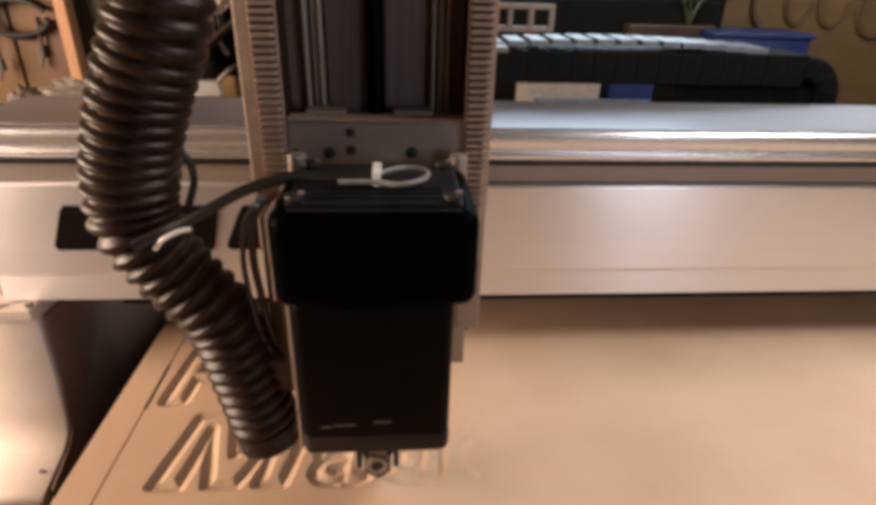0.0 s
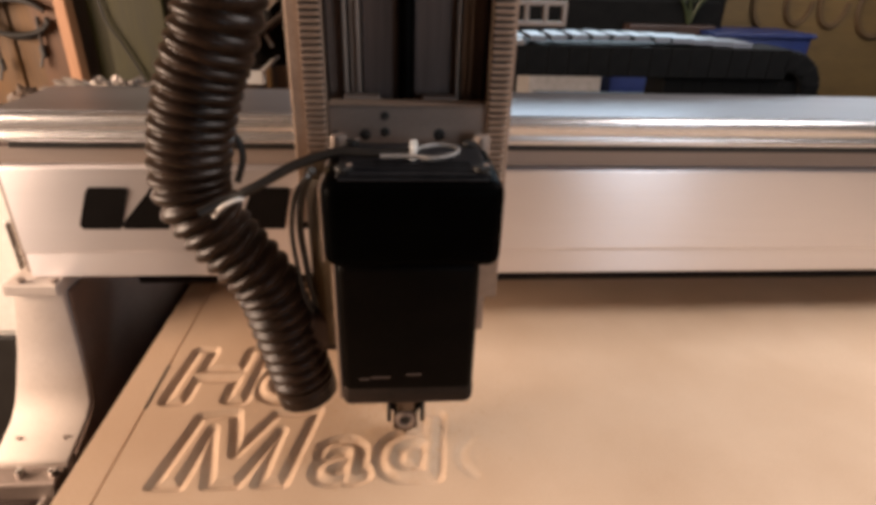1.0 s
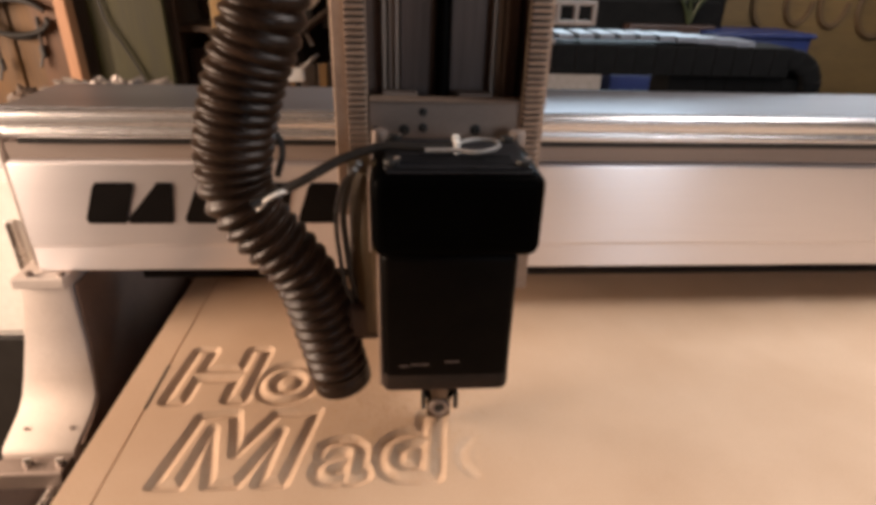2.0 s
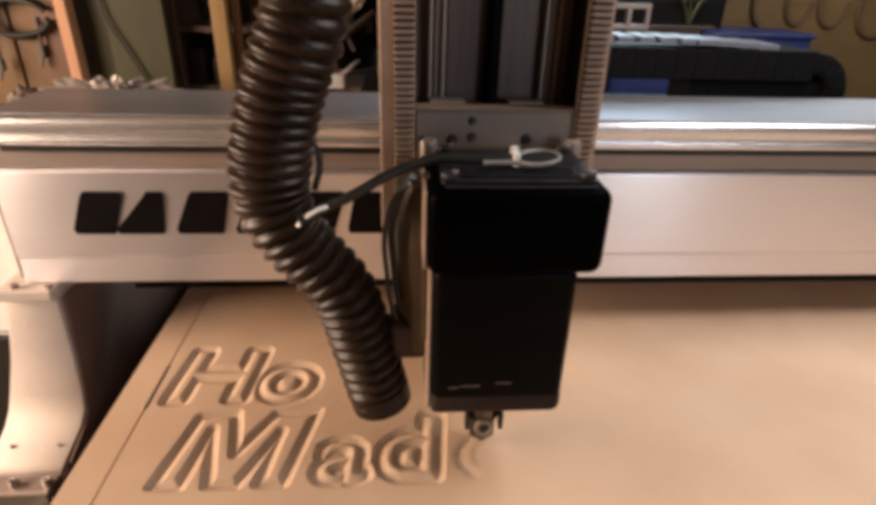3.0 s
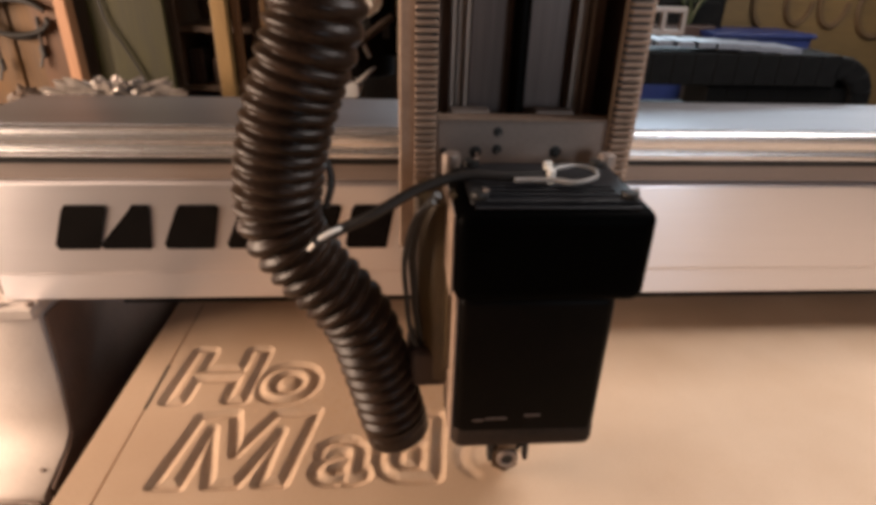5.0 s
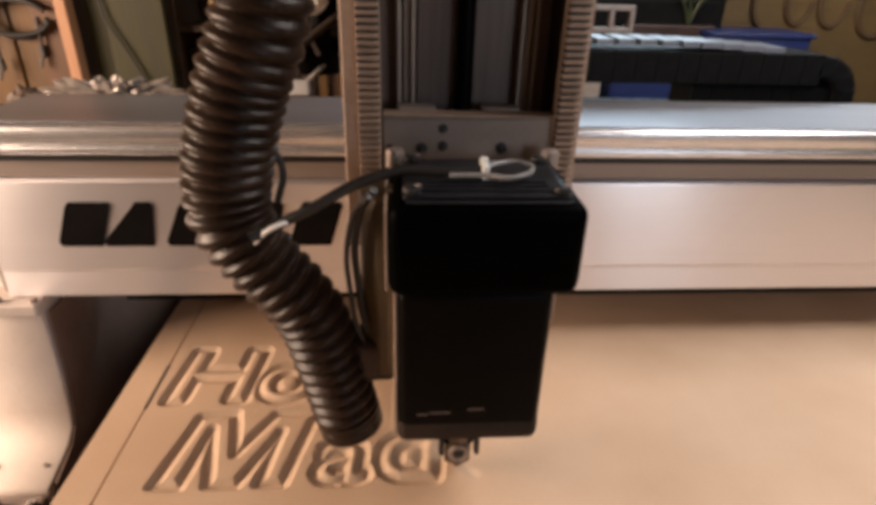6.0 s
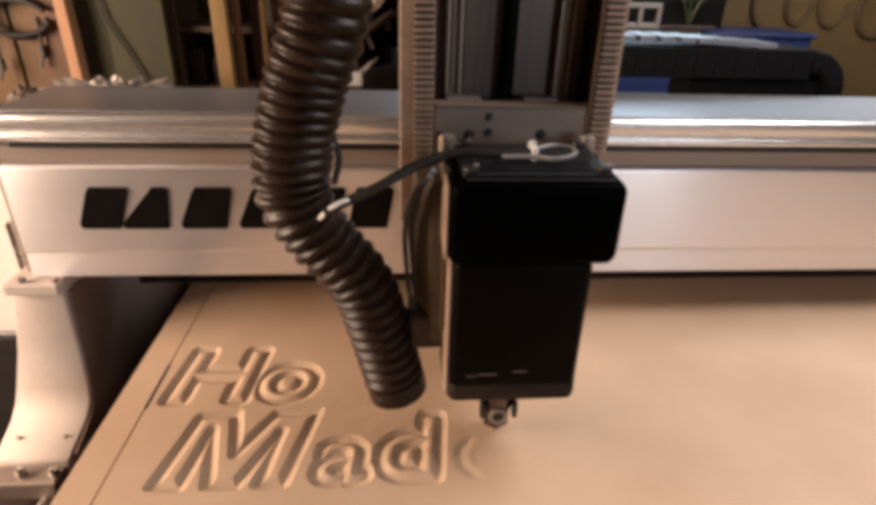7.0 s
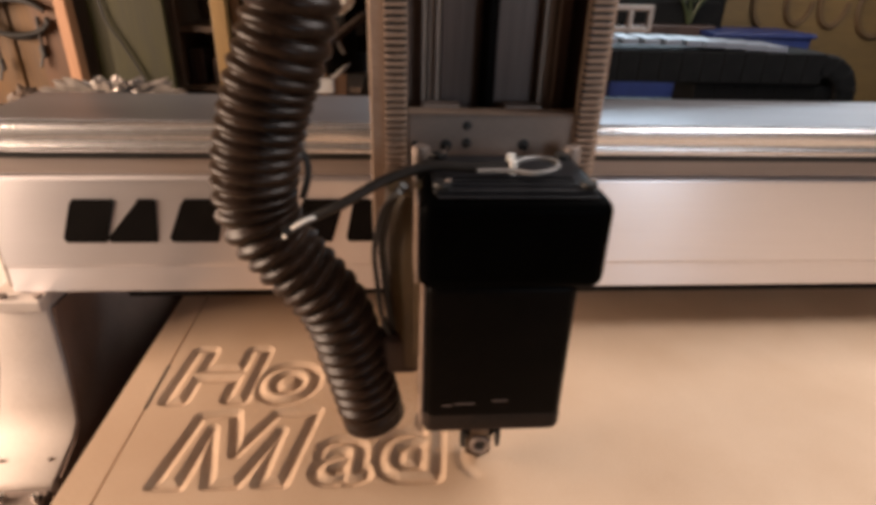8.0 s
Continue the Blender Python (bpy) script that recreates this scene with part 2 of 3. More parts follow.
# ---- room ----
def room():
    x0, x1, y0, y1, top = -2.4, 3.0, -2.3, 2.3, 1.75
    def slab(name, a, mat, label, category):
        tagged(part(name, box(*a), mat, None, label), category=category, kind="structure")
    slab("floor", (x0 - 0.1, x1 + 0.1, y0 - 0.1, y1 + 0.1, FLOOR - 0.1, FLOOR), CONCRETE, "grey concrete workshop floor", "floor")
    slab("ceiling", (x0 - 0.1, x1 + 0.1, y0 - 0.1, y1 + 0.1, top, top + 0.1), PLASTER, "plain painted workshop ceiling", "ceiling")
    def wall(name, axis, at, thick, lo, hi, holes, label):
        """A wall with openings, each (lo, hi, sill, head), in order along the wall."""
        bm = bmesh.new()
        start = lo
        for a, b, sill, head in list(holes) + [(hi, hi, top, top)]:
            for p, q, r, s in ((start, a, FLOOR, top), (a, b, FLOOR, sill), (a, b, head, top)):
                if q > p and s > r:
                    box(*((at, at + thick, p, q, r, s) if axis == "x" else (p, q, at, at + thick, r, s)), bm=bm)
            start = b
        tagged(part(name, bm, PLASTER, None, label), category="wall", kind="structure")
    wall("wall_west", "x", x0 - 0.1, 0.1, y0, y1, [(-0.3, 1.3, 0.2, 1.1)], "warm painted workshop wall with a window")
    wall("wall_south", "y", y0 - 0.1, 0.1, x0, x1, [(1.2, 2.1, 0.45, 1.45)], "warm painted workshop wall with a window")
    wall("wall_north", "y", y1, 0.1, x0, x1, [(0.22, 2.18, 0.58, 1.36)], "warm painted workshop wall with a high window")
    slab("wall_east", (x1, x1 + 0.1, y0, y1, FLOOR, top), PLASTER, "warm painted workshop wall", "wall")


room()


# ---- background behind the machine ----
def plank(name, x0, x1, y, z0, z1, mat, label, lean=0.0, thick=0.022):
    bm = box(x0, x1, y, y + thick, z0, z1, 0.003)
    for v in bm.verts:
        v.co.x += lean * (v.co.z - z0)
    return tagged(part(name, bm, mat, None, label), category="board", group="boards against the wall")


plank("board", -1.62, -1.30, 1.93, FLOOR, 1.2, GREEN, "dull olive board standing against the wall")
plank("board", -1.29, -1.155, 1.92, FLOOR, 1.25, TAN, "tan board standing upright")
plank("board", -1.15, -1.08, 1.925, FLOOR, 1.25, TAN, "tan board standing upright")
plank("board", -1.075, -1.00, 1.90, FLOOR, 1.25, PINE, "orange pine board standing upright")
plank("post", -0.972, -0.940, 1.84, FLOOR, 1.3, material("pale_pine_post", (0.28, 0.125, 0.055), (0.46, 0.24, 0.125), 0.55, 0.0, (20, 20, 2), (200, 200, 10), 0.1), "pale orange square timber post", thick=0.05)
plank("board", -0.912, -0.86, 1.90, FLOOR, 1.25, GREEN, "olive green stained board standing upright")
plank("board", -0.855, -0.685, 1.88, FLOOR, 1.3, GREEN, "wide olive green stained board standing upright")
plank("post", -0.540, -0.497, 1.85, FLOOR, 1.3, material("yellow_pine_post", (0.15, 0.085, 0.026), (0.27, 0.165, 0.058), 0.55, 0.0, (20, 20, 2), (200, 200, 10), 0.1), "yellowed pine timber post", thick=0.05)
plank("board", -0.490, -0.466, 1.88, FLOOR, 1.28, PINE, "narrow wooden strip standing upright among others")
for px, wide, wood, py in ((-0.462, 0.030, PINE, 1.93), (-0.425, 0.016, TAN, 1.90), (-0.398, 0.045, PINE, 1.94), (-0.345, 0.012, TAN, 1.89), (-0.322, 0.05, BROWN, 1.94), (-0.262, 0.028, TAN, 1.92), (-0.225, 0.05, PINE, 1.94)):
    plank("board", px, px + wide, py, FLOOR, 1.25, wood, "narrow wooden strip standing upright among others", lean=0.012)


def rack():
    """A dark shelf between the two posts, with dim things in it."""
    t = thing("shelf_rack", "dark brown wooden shelf rack against the wall", "shelf", -0.615, 2.0, FLOOR)
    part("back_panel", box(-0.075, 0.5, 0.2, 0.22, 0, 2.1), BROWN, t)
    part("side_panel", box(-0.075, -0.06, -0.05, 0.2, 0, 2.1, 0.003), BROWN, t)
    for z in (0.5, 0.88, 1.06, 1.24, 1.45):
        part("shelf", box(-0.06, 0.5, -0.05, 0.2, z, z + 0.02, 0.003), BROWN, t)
    for x, z, w, h in ((-0.05, 1.08, 0.045, 0.11), (0.02, 1.08, 0.03, 0.08), (0.16, 1.08, 0.08, 0.13), (0.3, 1.08, 0.10, 0.10), (0.20, 1.26, 0.12, 0.15)):
        b = part("storage_box", box(x, x + w, 2.0 - 2.02, 0.10, 0, h, 0.004), (FOIL if x in (0.3, 0.20) else COLUMN), None, "small dim box on the dark shelf")
        b.location = (-0.615, 2.0, FLOOR + z)
        tagged(b, category="box", group="boxes on the shelf")


rack()


def coil():
    """A dark cable coil hung on the pine board."""
    bm = bmesh.new()
    for k in range(3):
        pts = [(0.085 * math.cos(a) * (1 + 0.1 * k), -0.012 * k, 0.06 * math.sin(a) * (1 - 0.1 * k)) for a in np.linspace(0.4, 2 * math.pi - 0.1 * k, 12)]
        tube(pts, 0.007, 40, 8, bm=bm)
    ob = smooth(part("cable_coil", bm, RUBBER, None, "black cable coil hung on the pine board"))
    ob.location = (-1.115, 1.90, 0.43)
    tagged(ob, category="cable")
    peg = smooth(part("peg", rod((-1.115, 1.925, 0.485), (-1.115, 1.88, 0.485), 0.006), STEEL, None, "steel peg in the pine board"))
    tagged(peg, category="peg")


coil()
strap = smooth(part("strap", tube([(-0.868, 1.872, 0.62), (-0.855, 1.870, 0.45), (-0.815, 1.870, 0.36), (-0.775, 1.870, 0.27), (-0.750, 1.872, 0.17)], 0.0038, 30, 8), RUBBER, None, "dark cord hanging over the green board"))
tagged(strap, category="cord")
for hx, hz in ((-1.19, 0.30), (-1.06, 0.34), (-1.24, 0.40)):
    hook = bmesh.new()
    tube([(hx, 1.90, hz + 0.09), (hx + 0.004, 1.885, hz + 0.05), (hx, 1.89, hz), (hx - 0.012, 1.88, hz - 0.05)], 0.005, 20, 6, bm=hook)
    box(hx - 0.008, hx + 0.007, 1.882, 1.898, hz - 0.024, hz + 0.012, 0.004, bm=hook)
    tagged(part("hand_tool", hook, RUBBER, None, "small dark hand tool hung on the boards"), category="tool", group="tools on the boards")


def bench():
    """The bench behind the machine, under the boards."""
    t = thing("workbench", "brown wooden workbench behind the router table", "workbench", 0, 1.55, FLOOR)
    part("benchtop", box(-1.3, 2.2, 0.0, 0.5, 0.98, 1.02, 0.004), BROWN, t)
    for x in (-1.25, 0.45, 2.1):
        for y in (0.04, 0.42):
            part("leg", box(x, x + 0.06, y, y + 0.06, 0, 0.98, 0.003), BROWN, t)


bench()


def wrap():
    """A crumpled heap of clear wrap on the bench, all folds and points."""
    bm = bmesh.new()
    bmesh.ops.create_icosphere(bm, subdivisions=5, radius=1)
    for v in bm.verts:
        fold = abs(noise.noise(v.co * 3.1)) * 0.6 + abs(noise.noise(v.co * 8.0)) * 0.55 + abs(noise.noise(v.co * 17.0)) * 0.3
        v.co = Vector((v.co.x * 0.19, v.co.y * 0.07, max(-0.03, v.co.z * 0.062))) * (0.55 + fold)
    ob = part("plastic_wrap", bm, FOIL, None, "crumpled clear plastic wrap on the bench")
    ob.location = (-0.77, 1.64, 0.240)
    tagged(ob, category="wrap")
    bag = bmesh.new()
    bmesh.ops.create_icosphere(bag, subdivisions=4, radius=1)
    for v in bag.verts:
        v.co = Vector((v.co.x * 0.045, v.co.y * 0.04, max(-0.04, v.co.z * 0.06))) * (0.8 + 0.5 * abs(noise.noise(v.co * 2.4)))
    heap = smooth(part("cloth_bundle", bag, BROWN, None, "dark brown cloth bundle on the bench"))
    heap.location = (-0.995, 1.64, 0.225)
    tagged(heap, category="cloth")


wrap()


def panel():
    """The plywood sign leaning at the back, with curved routed shapes."""
    t = thing("plywood_panel", "yellow plywood panel with curved routed shapes", "panel", 1.5, 1.96, 0.17)
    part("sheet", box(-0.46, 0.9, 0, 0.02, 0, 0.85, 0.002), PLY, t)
    def ring(x, z, rx, rz, a0, a1):
        pts = [(x + rx * math.cos(a), -0.001, z + rz * math.sin(a)) for a in np.linspace(a0, a1, 14)]
        part("routed_curve", tube(pts, 0.011, 40, 6), PLY_CUT, t)
    ring(-0.18, 0.36, 0.045, 0.075, 0.3, 6.2)
    ring(-0.06, 0.36, 0.05, 0.08, 0.3, 6.2)
    ring(0.10, 0.34, 0.07, 0.09, 0.8, 5.4)
    ring(-0.30, 0.37, 0.04, 0.09, 1.6, 4.7)


panel()


def bins():
    blue = thing("storage_bin", "blue plastic storage bin on the bench", "bin", 1.08, 1.72, 0.17)
    outline = [(-0.13, 0.0), (0.13, 0.0), (0.15, 0.27), (-0.15, 0.27)]
    smooth(part("body", prism(outline, "y", 0.0, 0.18, 0.006), BLUE, blue))
    part("rim", box(-0.158, 0.158, -0.008, 0.188, 0.262, 0.275, 0.004), BLUE, blue)
    low = thing("storage_bin", "low blue plastic bin standing on the bench", "bin", 0.72, 1.60, 0.17)
    smooth(part("body", prism([(-0.12, 0.0), (0.12, 0.0), (0.13, 0.17), (-0.13, 0.17)], "y", 0.0, 0.14, 0.006), BLUE, low))
    tagged(part("black_box", box(0.80, 1.03, 1.56, 1.68, 0.17, 0.40, 0.006), RUBBER, None, "black plastic box on the bench"), category="box")
    tagged(part("paper", box(0.36, 0.56, 1.58, 1.74, 0.17, 0.36, 0.002), WIRE, None, "thick pale paper pad on the bench"), category="paper")
    tagged(part("carton", box(0.70, 0.97, 1.80, 1.92, 0.17, 0.455, 0.004), COLUMN, None, "dim brown cardboard carton on the bench"), category="carton")
    dark = thing("machine_cabinet", "black machine cabinet behind the bench", "cabinet", 0.42, 1.86, FLOOR)
    part("body", box(-0.28, 0.60, 0.0, 0.34, 0, 1.40, 0.008), CHAIN, dark)
    part("door", box(-0.26, 0.58, -0.012, -0.001, 0.1, 1.37, 0.004), CHAIN, dark)
    part("handle", box(0.17, 0.19, -0.03, -0.012, 0.9, 1.05, 0.004), STEEL, dark)
    stalk = bmesh.new()
    for k in range(6):
        a = k * 1.05
        tube([(0.90, 1.84, 0.455), (0.90 + 0.03 * math.cos(a), 1.84 + 0.02 * math.sin(a), 0.52), (0.90 + 0.10 * math.cos(a), 1.84 + 0.04 * math.sin(a), 0.58)], 0.004, 12, 5, bm=stalk)
    tagged(part("wire_bundle", stalk, material("green_wire", (0.012, 0.022, 0.006), (0.03, 0.045, 0.014), 0.5), None, "loose green wires standing on the carton"), category="wire")


bins()


def cabinet():
    t = thing("white_cabinet", "white painted cabinet beside the machine", "cabinet", -0.80, 1.25, FLOOR)
    part("body", box(-0.5, 0.0, 0.0, 0.4, 0.08, 1.03, 0.006), WHITE, t)
    part("plinth", box(-0.48, -0.02, 0.02, 0.38, 0.0, 0.08), RUBBER, t)
    part("door", box(-0.49, -0.01, -0.018, -0.001, 0.62, 1.01, 0.004), WHITE, t)
    part("lower_door", box(-0.49, -0.01, -0.018, -0.001, 0.10, 0.60, 0.004), RUBBER, t, "black lower door")
    part("handle", box(-0.06, -0.045, -0.04, -0.018, 0.8, 0.92, 0.003), STEEL, t)


cabinet()


# out of view: a housing to go with the added overhead light
def added_ceiling_lamp():
    t = thing("added_ceiling_lamp", "added wide tube lamp under the ceiling, out of view", "lamp", 1.35, 0.66, 1.66)
    part("housing", box(-0.68, 0.68, -0.72, 0.72, 0.02, 0.085, 0.004), WHITE, t)
    part("end_cap", box(-0.70, -0.681, -0.72, 0.72, 0.0, 0.085, 0.003), WHITE, t)
    part("end_cap", box(0.681, 0.70, -0.72, 0.72, 0.0, 0.085, 0.003), WHITE, t)


added_ceiling_lamp()


# ---- router table and board ----
TABLE_X0, TABLE_X1, TABLE_Y0, TABLE_Y1 = -0.424, 1.75, -0.55, 1.5


def table():
    t = thing("router_table", "long router table with a dark steel frame", "table", 0, 0, FLOOR)
    part("tabletop", box(TABLE_X0 + 0.004, TABLE_X1, TABLE_Y0, TABLE_Y1, 0.80, 0.83, 0.002), COLUMN, t, "dark edge of the table bed")
    for y in (0.06, 0.74, 1.40):
        part("crossbeam", box(-0.40, TABLE_X1 - 0.02, y, y + 0.08, 0.70, 0.80, 0.003), COLUMN, t)
    for x in (-0.40, TABLE_X1 - 0.1):
        part("side_rail", box(x, x + 0.08, TABLE_Y0, TABLE_Y1, 0.52, 0.70, 0.003), COLUMN, t)
        for y in (0.06, 1.36):
            part("leg", box(x, x + 0.08, y, y + 0.08, 0.0, 0.52, 0.003), COLUMN, t)
    part("rail_shelf", box(-0.72, -0.40, TABLE_Y0, TABLE_Y1, 0.56, 0.58, 0.002), COLUMN, t)
    smooth(part("guide_rail", rod((-0.60, TABLE_Y0, 0.605), (-0.60, TABLE_Y1, 0.605), 0.016), STEEL, t, "bright steel guide rail"))
    part("rail_support", box(-0.62, -0.58, TABLE_Y0, TABLE_Y1, 0.58, 0.592, 0.002), COLUMN, t)


table()
strip = tagged(part("board_strip", box(TABLE_X0, -0.3760, TABLE_Y0, TABLE_Y1, -0.02, -0.0005, 0.0012), MDF, None, "narrow brown fibreboard strip beside the carved board"), category="board")


part("edge_slot", box(-0.3766, -0.3730, 0.682, 0.785, -0.003, 0.0006), RUBBER, strip, "dark slot along the board's edge")

# Letters of the sign: character, left, right, baseline, top of the outline, slant
SIGN = [
    ("H", -0.341, -0.232, 0.700, 0.820, 0.10),
    ("o", -0.214, -0.134, 0.697, 0.775, 0.08),
    ("M", -0.304, -0.138, 0.542, 0.658, 0.20),
    ("a", -0.103, -0.045, 0.540, 0.602, 0.10),
    ("d", -0.020, 0.052, 0.540, 0.650, 0.10),
    ("e", 0.090, 0.160, 0.540, 0.602, 0.10),
]
GROOVE, DEPTH = 0.0108, 0.0057


# The tall capital M: its corners in metres on the board
WIDE_M = [(-0.312, 0.538), (-0.287, 0.662), (-0.238, 0.667), (-0.221, 0.588), (-0.178, 0.664), (-0.120, 0.667), (-0.149, 0.536), (-0.180, 0.536), (-0.166, 0.628), (-0.208, 0.536), (-0.243, 0.536), (-0.264, 0.636), (-0.279, 0.536)]


def outline_of(char):
    """The boundary segments of a letter of the built-in font, fitted to a box of 1 by 1."""
    curve = bpy.data.curves.new("letter", "FONT")
    curve.body, curve.resolution_u = char, 6
    ob = bpy.data.objects.new("letter", curve)
    scene.collection.objects.link(ob)
    bpy.context.view_layer.update()
    me = ob.to_mesh()
    bm = bmesh.new()
    bm.from_mesh(me)
    bmesh.ops.remove_doubles(bm, verts=bm.verts, dist=1e-5)
    seg = np.array([[v.co[:2] for v in e.verts] for e in bm.edges if len(e.link_faces) == 1])
    bm.free()
    ob.to_mesh_clear()
    bpy.data.objects.remove(ob)
    bpy.data.curves.remove(curve)
    lo, hi = seg.reshape(-1, 2).min(0), seg.reshape(-1, 2).max(0)
    return (seg - lo) / (hi - lo)


def carved_board():
    step = 0.0018
    xs = np.concatenate([[-0.3735], np.arange(-0.368, 0.205, step), [0.4, TABLE_X1]])
    ys = np.concatenate([[TABLE_Y0, 0.3], np.arange(0.515, 0.85, step), [1.0, TABLE_Y1]])
    gx, gy = np.meshgrid(xs, ys)
    height = np.zeros_like(gx)
    for char, left, right, base, top, slant in SIGN:
        seg = outline_of(char)
        corners = np.array(WIDE_M)
        seg = np.stack([corners, np.roll(corners, -1, 0)], 1) if char == "M" else np.stack([left + seg[..., 0] * (right - left) + slant * (seg[..., 1] - 0.5) * (top - base), base + seg[..., 1] * (top - base)], -1)
        near = (gx > left - 0.04) & (gx < right + 0.04) & (gy > base - 0.03) & (gy < top + 0.03)
        p = np.stack([gx[near], gy[near]], -1)
        d = np.full(len(p), 9.0)
        inside = np.zeros(len(p), bool)
        for a, b in seg:
            ab = b - a
            f = np.clip(((p - a) @ ab) / (ab @ ab + 1e-12), 0, 1)
            d = np.minimum(d, np.linalg.norm(p - a - f[:, None] * ab, axis=1))
            if a[1] != b[1]:
                cross = ((a[1] > p[:, 1]) != (b[1] > p[:, 1])) & (p[:, 0] < a[0] + (p[:, 1] - a[1]) * ab[0] / (b[1] - a[1]))
                inside ^= cross
        s = np.where(inside, -d, d) - (0.0 if char == "M" else 0.0055)
        width = 0.0108 if char == "M" else GROOVE
        cut = np.clip(width - np.abs(s), 0, None) / GROOVE * DEPTH
        if char == "e":
            # only the first pass of its left bow is cut
            cut = cut * 0.30 * np.clip((left + 0.022 - p[:, 0]) / 0.012, 0, 1)
        height[near] = np.minimum(height[near], -cut)
    rng = np.random.default_rng(3)
    height = np.where(height < -0.0004, height + rng.normal(0, 0.00018, height.shape), height)
    ny, nx = gx.shape
    verts = np.stack([gx, gy, height], -1).reshape(-1, 3)
    idx = np.arange(nx * ny).reshape(ny, nx)
    faces = np.stack([idx[:-1, :-1], idx[:-1, 1:], idx[1:, 1:], idx[1:, :-1]], -1).reshape(-1, 4)
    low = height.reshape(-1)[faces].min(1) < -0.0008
    # the sides and the underside
    rim = np.concatenate([idx[0, :], idx[1:, -1], idx[-1, -2::-1], idx[-2:0:-1, 0]])
    under = verts[rim] * (1, 1, 0) - (0, 0, 0.02)
    n = len(verts)
    skirt = [(rim[i], rim[(i + 1) % len(rim)], n + (i + 1) % len(rim), n + i) for i in range(len(rim))]
    me = bpy.data.meshes.new("carved_board")
    me.from_pydata([tuple(v) for v in np.concatenate([verts, under])], [], [tuple(int(k) for k in f) for f in faces] + [tuple(int(k) for k in f) for f in skirt])
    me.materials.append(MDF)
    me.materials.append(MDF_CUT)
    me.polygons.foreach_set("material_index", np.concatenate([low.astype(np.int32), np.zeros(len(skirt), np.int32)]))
    me.update()
    return tagged(new("carved_board", me), "tan fibreboard sheet with half-carved outlined letters", "board")


carved_board()


def shavings():
    """Fine router dust lying about the last letters."""
    rng = random.Random(5)
    verts, faces = [], []
    for k in range(1300):
        x, y = rng.gauss(-0.02, 0.08), rng.gauss(0.66, 0.06)
        if not (-0.36 < x < 0.3 and 0.52 < y < 0.88):
            continue
        r, a, h = rng.uniform(0.0006, 0.0024), rng.uniform(0, 6.28), rng.uniform(0.0003, 0.0012)
        n = len(verts)
        for q in range(3):
            verts.append((x + r * math.cos(a + 2.1 * q), y + r * math.sin(a + 2.1 * q), 0.0001))
        verts.append((x, y, h))
        faces += [(n, n + 1, n + 3), (n + 1, n + 2, n + 3), (n + 2, n, n + 3), (n + 2, n + 1, n)]
    me = bpy.data.meshes.new("sawdust")
    me.from_pydata(verts, [], faces)
    me.materials.append(DUST)
    tagged(new("sawdust", me), "fine brown router dust on the board", "sawdust", kind="stuff")


shavings()


